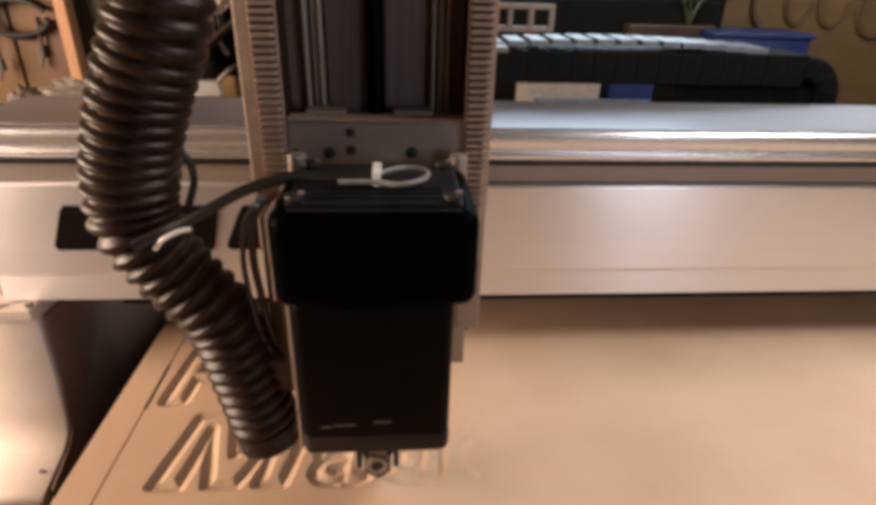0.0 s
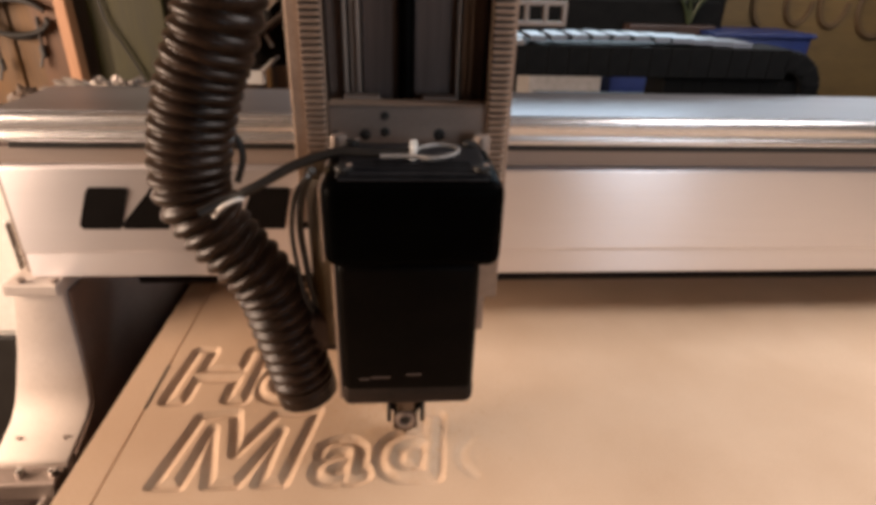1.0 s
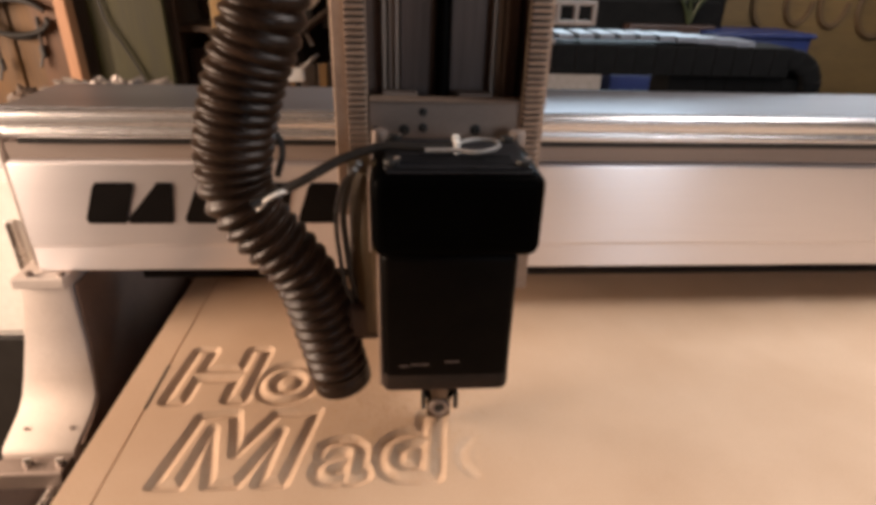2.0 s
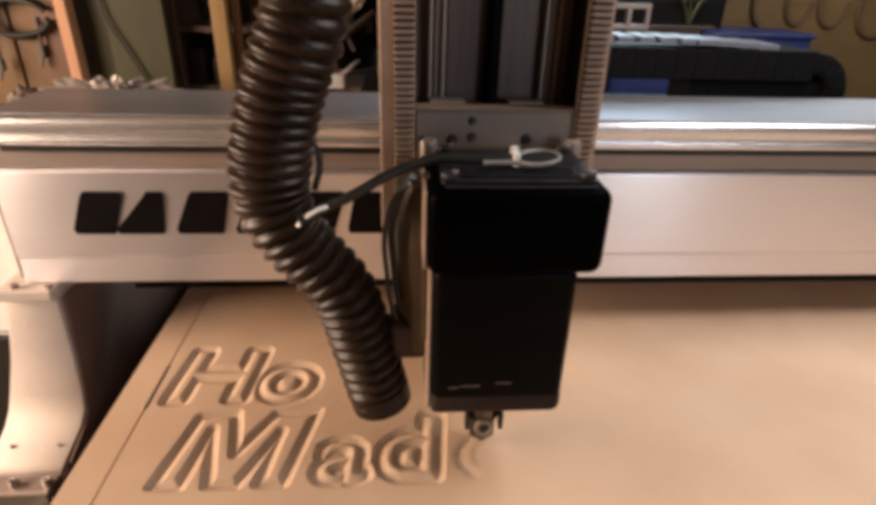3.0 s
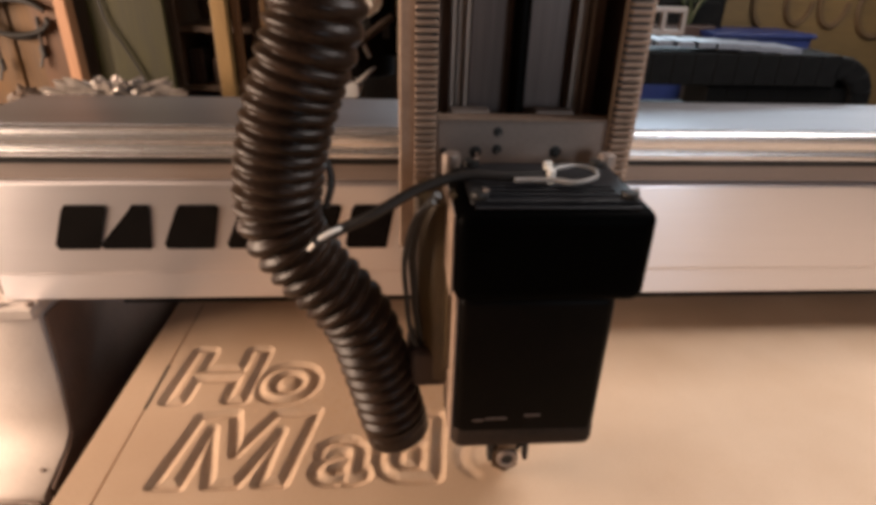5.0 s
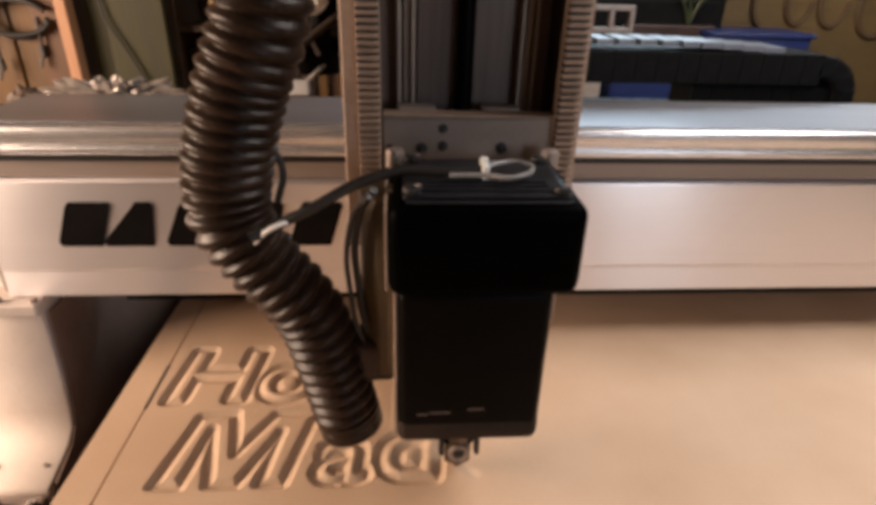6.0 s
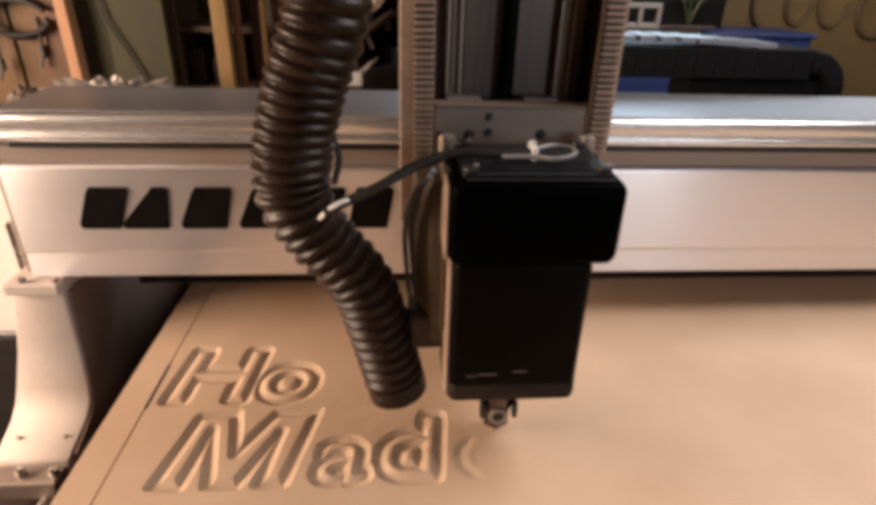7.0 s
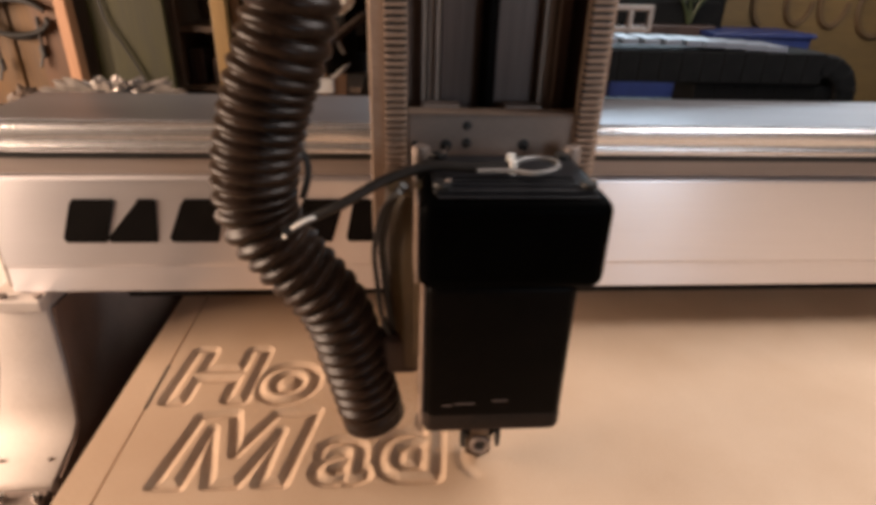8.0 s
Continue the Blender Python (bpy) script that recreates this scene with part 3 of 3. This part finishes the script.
# ---- gantry ----
def gantry():
    t = thing("gantry", "brushed aluminium router gantry with thick black marks", "gantry")
    x0, x1 = -0.625, 1.62
    front = [(0.905, 0.292), (0.9035, 0.152), (0.9062, 0.147), (0.9045, 0.104), (0.909, 0.100), (1.066, 0.100), (1.066, 0.330), (0.934, 0.330), (0.9320, 0.327), (0.9290, 0.3025), (0.9050, 0.297)]
    smooth(part("fascia", prism(front, "x", x0, x1, 0.0012), ALU, t, "brushed aluminium front of the beam"), 25)
    cap = [(1.085, 0.388), (0.896, 0.388), (0.889, 0.3855), (0.886, 0.381), (0.886, 0.368), (0.8885, 0.3655), (0.8885, 0.3565), (0.8865, 0.354), (0.8865, 0.347), (0.890, 0.344), (1.085, 0.344)]
    smooth(part("cap", prism(cap, "x", x0 + 0.02, x1 + 0.02, 0.001), ALU_CAP, t, "smooth extruded aluminium cap of the beam"), 25)
    part("top_plate", box(x0 + 0.021, x1 + 0.019, 0.899, 1.0845, 0.3883, 0.3900, 0.0004), ALU_TOP, t, "dull grey top sheet of the beam")
    # added strip: shade of the overhanging cap, put in as a duller colour
    part("upper_strip", box(x0 + 0.003, x1 - 0.003, 0.9125, 0.9330, 0.3024, 0.3296, 0.0008), CAP_SHADE, t, "brownish strip for the shade under the cap")
    part("groove", box(x0 + 0.03, x1, 0.903, 1.02, 0.331, 0.346), RUBBER, t, "dark slot under the cap")
    # added sheet: keeps the rear window's light off the board under the beam
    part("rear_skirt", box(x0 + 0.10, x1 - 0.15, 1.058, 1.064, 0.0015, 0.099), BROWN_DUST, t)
    part("end_plate", box(x0 - 0.012, x0 - 0.001, 0.915, 1.08, 0.105, 0.34, 0.002), PLATE, t, "dull grey steel end plate")
    part("chain_tray", box(0.05, x1, 1.10, 1.27, 0.337, 0.344, 0.001), COLUMN, t)
    for x in (0.06, 0.8, 1.55):
        part("tray_bracket", box(x, x + 0.03, 1.067, 1.26, 0.317, 0.336, 0.001), COLUMN, t)
    # the mark on the front: six slanted black blocks
    for left, width, lean, taper in ((-0.522, 0.088, 0.022, 0.0), (-0.455, 0.084, 0.030, 0.022), (-0.360, 0.090, 0.020, 0.006), (-0.265, 0.090, 0.020, 0.006), (-0.170, 0.086, 0.020, 0.0), (-0.082, 0.078, 0.012, 0.0)):
        z0, z1 = 0.193, 0.266
        low, high = (left, left + width - lean + taper), (left + lean + taper, left + width)
        mark = [(low[0] + 0.004, z0), (low[1] - 0.002, z0), (low[1], z0 + 0.004), (high[1], z1 - 0.006), (high[1] - 0.004, z1), (high[0] + 0.006, z1), (high[0], z1 - 0.008), (low[0], z0 + 0.008)]
        part("mark", prism(mark, "y", 0.9020, 0.9046, 0.0), INK, t, "plain slanted black block")
    # legs: the casting widens downwards and bends forward at its foot
    stations = [(0.892, 0.098, -0.004, 0.078), (0.890, 0.050, -0.008, 0.080), (0.884, -0.040, -0.026, 0.082), (0.876, -0.112, -0.044, 0.083), (0.866, -0.144, -0.050, 0.084), (0.845, -0.162, -0.050, 0.083), (0.780, -0.186, -0.047, 0.081), (0.771, -0.193, -0.046, 0.080), (0.771, -0.236, -0.046, 0.080)]
    for lx in (-0.655, 1.50):
        bm = bmesh.new()
        rows = [[bm.verts.new((lx + a, y, z)), bm.verts.new((lx + b, y, z)), bm.verts.new((lx + b, 1.40, z)), bm.verts.new((lx + a, 1.40, z))] for y, z, a, b in stations]
        for one, two in zip(rows, rows[1:]):
            for k in range(4):
                bm.faces.new((one[k], one[(k + 1) % 4], two[(k + 1) % 4], two[k]))
        bm.faces.new(rows[0]), bm.faces.new(list(reversed(rows[-1])))
        bmesh.ops.recalc_face_normals(bm, faces=bm.faces)
        bmesh.ops.bevel(bm, geom=[e for e in bm.edges if e.calc_face_angle(0) > 0.9], offset=0.004, segments=2, profile=0.5, affect="EDGES")
        leg = smooth(part("leg", bm, LEG, t, "dull cast aluminium gantry leg"), 40)
        part("flange", box(lx - 0.010, lx + 0.080, 0.880, 1.10, 0.078, 0.0985, 0.003), LEG, leg)
        # added brown sheet that darkens the leg's inner side like shade
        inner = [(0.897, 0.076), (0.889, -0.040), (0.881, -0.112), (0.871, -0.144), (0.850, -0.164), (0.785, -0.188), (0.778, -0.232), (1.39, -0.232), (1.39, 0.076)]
        part("inner_plate", prism(inner, "x", lx + 0.0845, lx + 0.0880), INNER, leg, "brown plate for the shade on the inner side")
        for bx in (lx + 0.018, lx + 0.072):
            smooth(part("bolt", rod((bx, 0.893, 0.0985), (bx, 0.893, 0.106), 0.006, sides=6), PLATE, leg))
        for bx in (lx - 0.02, lx + 0.06):
            smooth(part("screw", rod((bx, 0.812, -0.178), (bx, 0.810, -0.171), 0.0035, sides=8), PLATE, leg))
    truck = part("bearing_truck", box(-0.70, -0.578, 0.728, 0.770, -0.236, -0.199, 0.005), PLATE, t, "dark steel bearing truck at the foot")
    for bx in (-0.642, -0.588):
        smooth(part("bolt", rod((bx, 0.748, -0.199), (bx, 0.748, -0.186), 0.008, sides=6, bevel=0.001), STEEL, truck))
    return t


GANTRY = gantry()


# ---- carriage on the beam, with the lifting column ----
def carriage():
    t = thing("carriage", "dark brown vertical slide with two pale ribbed strips", "carriage")
    part("back_plate", box(0.035, 0.262, 0.775, 0.790, 0.13, 1.00, 0.002), INNER, t)
    part("saddle", box(0.03, 0.27, 0.791, 0.870, 0.11, 0.44, 0.003), COLUMN, t)
    for x in (0.063, 0.079, 0.204, 0.220):
        part("rail_edge", box(x, x + 0.0045, 0.752, 0.774, 0.40, 1.00, 0.001), RAIL, t, "grey steel linear rail")
    for x in (0.071, 0.212):
        part("rail", box(x, x + 0.007, 0.762, 0.774, 0.40, 1.00, 0.001), RAIL, t)
    for x, wide in ((0.086, 0.045), (0.151, 0.047)):
        part("inner_panel", box(x, x + wide, 0.764, 0.774, 0.40, 1.00, 0.002), PANEL, t)
    smooth(part("lead_screw", rod((0.141, 0.752, 0.30), (0.141, 0.752, 1.00), 0.010), BLACK_DUSTY, t, "black greasy lead screw"))
    rib_mesh = mesh("rib", box(0, 0.023, 0, 0.010, -0.0021, 0.0021, 0.0009, 1), RIB)
    for x0, x1, rx, low, ribs_to in ((0.004, 0.045, 0.021, 0.295, 0.30), (0.2385, 0.268, 0.2395, 0.178, 0.285)):
        s = part("strip", box(x0, x1, 0.696, 0.708, low, 1.00, 0.002), RIB, t, "pale tan side strip")
        part("side_web", box(x0 + 0.003, x1 - 0.003, 0.7085, 0.774, low, 1.00, 0.001), COLUMN, t)
        part("slot", box(rx, rx + 0.023, 0.6945, 0.6962, ribs_to - 0.004, 0.66), RUBBER, s, "dark slot behind the ribs")
        for k in range(int((0.66 - ribs_to) / 0.0073)):
            r = new("rib", rib_mesh)
            r.parent = s
            r.location = (rx, 0.6850, ribs_to + 0.0073 * k)
    # bracket with holes for the cable chain
    bm = bmesh.new()
    box(0.272, 0.352, 0.800, 0.806, 0.531, 0.537, 0.001, bm=bm)
    box(0.272, 0.352, 0.800, 0.806, 0.556, 0.562, 0.001, bm=bm)
    for x in (0.272, 0.296, 0.321, 0.346):
        box(x, x + 0.006, 0.800, 0.806, 0.534, 0.559, 0.001, bm=bm)
    part("chain_bracket", bm, RAIL, t, "bright metal bracket with square holes")
    part("bracket_foot", box(0.271, 0.30, 0.800, 0.83, 0.507, 0.513, 0.001), WIRE, t)
    motor = smooth(part("motor", rod((-0.04, 0.83, 0.475), (-0.04, 0.83, 0.64), 0.040, sides=24, bevel=0.004), BLACK_DUSTY, t, "black motor beside the slide"))
    part("motor_mount", box(-0.035, 0.035, 0.80, 0.86, 0.50, 0.62, 0.003), BLACK_DUSTY, t)
    part("clip", box(-0.075, -0.045, 0.79, 0.80, 0.452, 0.470, 0.002), WHITE, t, "white plastic clip")
    lump = bmesh.new()
    bmesh.ops.create_icosphere(lump, subdivisions=3, radius=1)
    for v in lump.verts:
        v.co = Vector((v.co.x * 0.017, v.co.y * 0.010, v.co.z * 0.022)) * (0.8 + 0.55 * abs(noise.noise(v.co * 2.6)) + 0.3 * noise.noise(v.co * 6.0))
        v.co += Vector((-0.032, 0.775, 0.566))
    part("cable_clamp", lump, WHITE, t, "crumpled white clamp on the motor lead")
    smooth(part("gas_spring", rod((-0.062, 0.782, 0.502), (-0.002, 0.782, 0.546), 0.0048, sides=12), BROWN_DUST, t, "thin dark brown rod"))
    smooth(part("rod_end", rod((-0.071, 0.782, 0.496), (-0.060, 0.782, 0.504), 0.0075, sides=12, bevel=0.001), STEEL, t))
    for k in range(5):
        part("connector", box(-0.058 + 0.011 * k, -0.050 + 0.011 * k, 0.784, 0.792, 0.522 + 0.007 * (k % 2), 0.535 + 0.007 * (k % 3), 0.001), (RUBBER, WIRE)[k % 2], t)
    for a, b in (((-0.048, 0.795, 0.468), (-0.02, 0.80, 0.492)), ((-0.072, 0.795, 0.468), (-0.095, 0.80, 0.486)), ((-0.03, 0.79, 0.50), (-0.055, 0.80, 0.56))):
        smooth(part("lead", tube([a, ((a[0] + b[0]) / 2, a[1] - 0.006, (a[2] + b[2]) / 2), b], 0.0025, 12, 6), WIRE, t))
    return t


CARRIAGE = carriage()


def spindle():
    t = thing("router_spindle", "black boxed router spindle with a looped cable", "router")
    plate = part("mounting_plate", box(0.046, 0.252, 0.700, 0.725, 0.12, 0.446, 0.002), PLATE, t, "worn grey steel mounting plate")
    part("plate_edge", box(0.0465, 0.2515, 0.6985, 0.7245, 0.4463, 0.4490, 0.0008), RIB, plate, "pale top edge")
    for x, z, r in ((0.114, 0.434, 0.0055), (0.114, 0.414, 0.006), (0.090, 0.411, 0.007), (0.181, 0.412, 0.007), (0.243, 0.413, 0.005), (0.054, 0.412, 0.004)):
        smooth(part("bolt_hole", rod((x, 0.6995, z), (x, 0.710, z), r, bevel=0.0006), RUBBER, plate))
        smooth(part("socket_screw", rod((x + 0.001, 0.698, z - 0.002), (x + 0.001, 0.7005, z - 0.002), r * 0.45, sides=6), STEEL, plate))
    for x0, x1 in ((0.062, 0.108), (0.160, 0.206)):
        part("bearing_block", box(x0, x1, 0.726, 0.750, 0.38, 0.452, 0.003), PLATE, plate)
    # upper hood, wider than the lower cover
    hood = smooth(part("hood", box(0.053, 0.238, 0.531, 0.665, 0.312, 0.408, 0.0145, 5), BLACK, t, "matt black painted hood"), 35)
    part("lid", box(0.067, 0.224, 0.546, 0.656, 0.4083, 0.4130, 0.004, 3), LID, hood)
    for k in range(3):
        part("lid_rib", box(0.080, 0.205, 0.556 + 0.011 * k, 0.560 + 0.011 * k, 0.4132, 0.4155, 0.0008), LID, hood)
    for x, y in ((0.075, 0.553), (0.214, 0.555), (0.078, 0.645), (0.212, 0.645)):
        smooth(part("screw", rod((x, y, 0.4132), (x, y, 0.4190), 0.0085, sides=12, bevel=0.001), RUBBER, hood))
        smooth(part("screw_head", rod((x + 0.006, y + 0.002, 0.4190), (x + 0.006, y + 0.002, 0.4205), 0.003, sides=8), PLATE, hood))
    for x in (0.060, 0.230):
        smooth(part("corner_post", rod((x, 0.668, 0.38), (x, 0.668, 0.420), 0.010, bevel=0.003), PLATE, hood))
    smooth(part("cover", box(0.061, 0.2195, 0.547, 0.632, 0.114, 0.3115, 0.011, 4), BLACK_DUSTY, t, "dusty black lower cover"), 35)
    # tan strips put the window light on the box's left sides into colour
    part("edge_trim", box(0.0502, 0.0526, 0.540, 0.655, 0.318, 0.402, 0.0006), RIB, hood, "thin tan strip for the lit side")
    part("edge_trim", box(0.0572, 0.0606, 0.553, 0.630, 0.122, 0.309, 0.0008), RIB, t, "thin tan strip for the lit side")
    smooth(part("lower_band", box(0.0604, 0.2201, 0.5464, 0.6326, 0.1135, 0.1500, 0.011, 4), BROWN_DUST, t, "brown dusty lower band"), 35)
    for x0, x1, z in ((0.096, 0.119, 0.1575), (0.138, 0.156, 0.1610), (0.082, 0.094, 0.1555)):
        part("scuff", box(x0, x1, 0.5464, 0.5472, z, z + 0.0020, 0.0003), PANEL, t, "pale scuff on the paint")
    # thin raised rim, added to draw a highlight line along the hood's front
    part("front_rim", box(0.070, 0.221, 0.5385, 0.5425, 0.4075, 0.4098, 0.0010), LID, hood)
    smooth(part("motor_body", rod((0.135, 0.652, 0.125), (0.135, 0.652, 0.40), 0.046, sides=32, bevel=0.003), PLATE, t))
    smooth(part("side_shell", prism([(0.060, 0.60), (0.040, 0.606), (0.024, 0.625), (0.020, 0.650), (0.026, 0.680), (0.046, 0.699), (0.060, 0.699)], "z", 0.165, 0.385, 0.002), SHELL, t, "curved brown side shell"), 50)
    smooth(part("side_edge", box(0.0515, 0.058, 0.580, 0.600, 0.20, 0.405, 0.002), SHELL, t, "thin pale sheet edge"))
    smooth(part("plug", box(0.012, 0.060, 0.606, 0.660, 0.152, 0.208, 0.010, 3), COLUMN, t, "dark brown cable plug"))
    smooth(part("collet_nut", rod((0.138, 0.620, 0.017), (0.138, 0.620, 0.052), 0.0190, sides=6, bevel=0.002), NUT, t, "steel collet nut"), 30)
    smooth(part("collet_collar", rod((0.138, 0.620, 0.052), (0.138, 0.620, 0.113), 0.0225, sides=28, bevel=0.002), NUT, t))
    smooth(part("nut_hole", rod((0.138, 0.6195, 0.0155), (0.138, 0.6195, 0.0172), 0.0120, sides=16), RUBBER, t))
    # the nut's ring-like highlight and its dark centre, modelled as parts
    ring = [(0.138 + 0.0105 * math.cos(a), 0.5985, 0.044 + 0.0105 * math.sin(a)) for a in np.linspace(0, 2 * math.pi, 17)]
    smooth(part("lock_ring", tube(ring, 0.0034, 48, 8), PLATE, t, "steel ring for the highlight on the nut"))
    smooth(part("lock_hole", rod((0.138, 0.5975, 0.044), (0.138, 0.604, 0.044), 0.0080, sides=16), RUBBER, t))
    for x in (0.113, 0.158):
        part("lock_lug", box(x, x + 0.006, 0.598, 0.612, 0.040, 0.066, 0.0015), RUBBER, t)
    smooth(part("cutter", rod((0.138, 0.620, -0.009), (0.138, 0.620, 0.0155), 0.0006, 0.0055, sides=14), STEEL, t, "pointed steel cutter"))
    # cables
    cord = [(0.145, 0.585, 0.4235), (0.106, 0.587, 0.4215), (0.066, 0.592, 0.4205), (0.022, 0.588, 0.408), (-0.020, 0.578, 0.387), (-0.052, 0.576, 0.372), (-0.077, 0.566, 0.362)]
    smooth(part("power_cord", tube(cord, 0.0054, 70, 10), CABLE, t, "grey power cord tied over the hood"))
    loop = [(0.143, 0.588, 0.423), (0.157, 0.603, 0.424), (0.177, 0.611, 0.424), (0.193, 0.599, 0.424), (0.188, 0.580, 0.423), (0.166, 0.569, 0.422), (0.145, 0.576, 0.422), (0.111, 0.578, 0.421)]
    smooth(part("cord_loop", tube(loop, 0.0025, 70, 8), WIRE, t, "pale grey loop of wire"))
    tie = smooth(part("cable_tie", box(0.142, 0.149, 0.576, 0.592, 0.4165, 0.4310, 0.002), WHITE, t, "white nylon cable tie"))
    part("tie_head", box(0.142, 0.150, 0.5923, 0.600, 0.424, 0.4330, 0.0015), WHITE, tie)
    drop = [(0.040, 0.582, 0.405), (0.025, 0.602, 0.375), (0.017, 0.612, 0.330), (0.019, 0.615, 0.285), (0.024, 0.618, 0.235), (0.036, 0.625, 0.190)]
    smooth(part("side_cord", tube(drop, 0.0042, 50, 8), RUBBER, t, "black cord to the plug"))
    drop2 = [(0.036, 0.576, 0.400), (0.018, 0.594, 0.372), (0.009, 0.604, 0.325), (0.011, 0.606, 0.280), (0.016, 0.610, 0.232), (0.029, 0.620, 0.190)]
    smooth(part("side_cord", tube(drop2, 0.0030, 50, 8), RUBBER, t, "thin black wire beside the cord"))
    return t


SPINDLE = spindle()


def hose():
    t = thing("dust_hose", "black ribbed dust extraction hose with a white tie", "hose")
    line = [(-0.045, 0.64, 0.86), (-0.052, 0.63, 0.70), (-0.066, 0.62, 0.566), (-0.094, 0.62, 0.486), (-0.112, 0.62, 0.42), (-0.117, 0.62, 0.362), (-0.092, 0.62, 0.312), (-0.044, 0.62, 0.246), (-0.021, 0.62, 0.168), (-0.003, 0.62, 0.093)]
    length = 0.86
    def shape(s, turn):
        # rib pitch: 19 mm above, 15 mm where the bend squeezes it, 18 mm below; the lower end is a little thinner
        d = s * length
        turns = d / 0.0190 if d < 0.36 else 0.36 / 0.0190 + (d - 0.36) / 0.0150 if d < 0.54 else 0.36 / 0.0190 + 0.18 / 0.0150 + (d - 0.54) / 0.0180
        w = abs(math.sin(math.pi * (turns - turn)))
        slim = 1 - 0.09 * min(1, max(0, (d - 0.50) / 0.12))
        deep = 0.13 if d < 0.50 else 0.19
        return slim * (1 - deep + deep * w ** 1.1)
    smooth(part("ribbed_tube", tube(line, 0.0445, 520, 32, shape), HOSE, t), 80)
    smooth(part("end_cuff", tube([(-0.0050, 0.62, 0.103), (0.0008, 0.62, 0.078)], 0.0395, 4, 32), HOSE, t), 40)
    smooth(part("tie_strap", tube([(-0.083, 0.575, 0.352), (-0.072, 0.566, 0.366), (-0.058, 0.568, 0.374), (-0.050, 0.575, 0.374)], 0.0024, 20, 8), WHITE, t, "white nylon tie strap"))
    side = [(-0.082, 0.65, 0.428), (-0.070, 0.652, 0.412), (-0.067, 0.65, 0.392), (-0.074, 0.645, 0.366)]
    smooth(part("thin_cord", tube(side, 0.0040, 24, 8), RUBBER, t))
    return t


DUST_HOSE = hose()


def cable_chain():
    """The cable chain behind the beam: upper run, bend and lower run, link by link."""
    t = thing("cable_chain", "black nylon cable chain looped behind the beam", "cable chain")
    y0, y1, end, top, r = 1.150, 1.250, 0.926, 0.467, 0.085
    link_mesh = mesh("link", box(-0.0205, 0.0205, y0, y1, -0.032, 0.026, 0.002), CHAIN)
    bend_mesh = mesh("bend_link", box(-0.0190, 0.0190, y0, y1, -0.022, 0.022, 0.006), CHAIN)
    inner_mesh = mesh("inner_link", box(-0.0205, 0.0205, y0 + 0.01, y1, -0.030, 0.030, 0.002), CHAIN)
    low_mesh = mesh("low_link", box(-0.0202, 0.0202, y0, y1, -0.008, 0.008, 0.003), CHAIN)
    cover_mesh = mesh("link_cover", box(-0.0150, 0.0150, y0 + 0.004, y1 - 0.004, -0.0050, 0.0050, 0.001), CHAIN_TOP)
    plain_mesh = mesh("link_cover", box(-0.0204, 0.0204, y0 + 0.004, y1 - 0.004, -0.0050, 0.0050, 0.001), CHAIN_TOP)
    def link(name, data, x, z, tilt, above=None):
        o = new(name, data)
        o.parent = t
        o.matrix_basis = pose(x, 0, z, 0, tilt, 0)
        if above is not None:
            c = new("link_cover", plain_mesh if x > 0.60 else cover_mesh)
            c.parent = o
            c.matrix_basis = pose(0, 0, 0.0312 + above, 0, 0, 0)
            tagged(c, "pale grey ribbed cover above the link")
    for k in range(16):
        x = end - r - 0.021 - 0.041 * k
        rise = 0.010 * math.sin(math.pi * min(1, max(0, (k - 2) / 13)))
        link("link", link_mesh, x, top - 0.026, 0, rise if k > 1 else None)
    for k in range(4):
        a = radians(82 - 26 * k)
        link("bend_link", bend_mesh, end - r + (r - 0.024) * math.cos(a), top - r + (r - 0.024) * math.sin(a), 90 - math.degrees(a))
    for k in range(-1, 6):
        link("inner_link", inner_mesh, end - r - 0.021 - 0.041 * k, 0.3750, 0)
    for k in range(6, 12):
        link("low_link", low_mesh, end - r - 0.021 - 0.041 * k, 0.3540, 0)
    return t


CHAIN_LOOP = cable_chain()


# ---- motion ----
def motions():
    walk(GANTRY, [(t, pose(0, g, 0)) for t, g, c, h in TRAVEL])
    walk(CARRIAGE, [(t, pose(c, g, 0)) for t, g, c, h in TRAVEL])
    walk(SPINDLE, [(t, pose(c, g, h)) for t, g, c, h in TRAVEL])
    # the hose leans against the travel, about its lower end
    walk(DUST_HOSE, [(t, pose(0.95 * c, g, h) @ pose(0, 0.62, 0.08) @ pose(0, 0, 0, 0, -18 * c, 0) @ pose(0, -0.62, -0.08)) for t, g, c, h in TRAVEL])
    walk(CHAIN_LOOP, [(t, pose(0.42 * c, g, 0)) for t, g, c, h in TRAVEL])


motions()
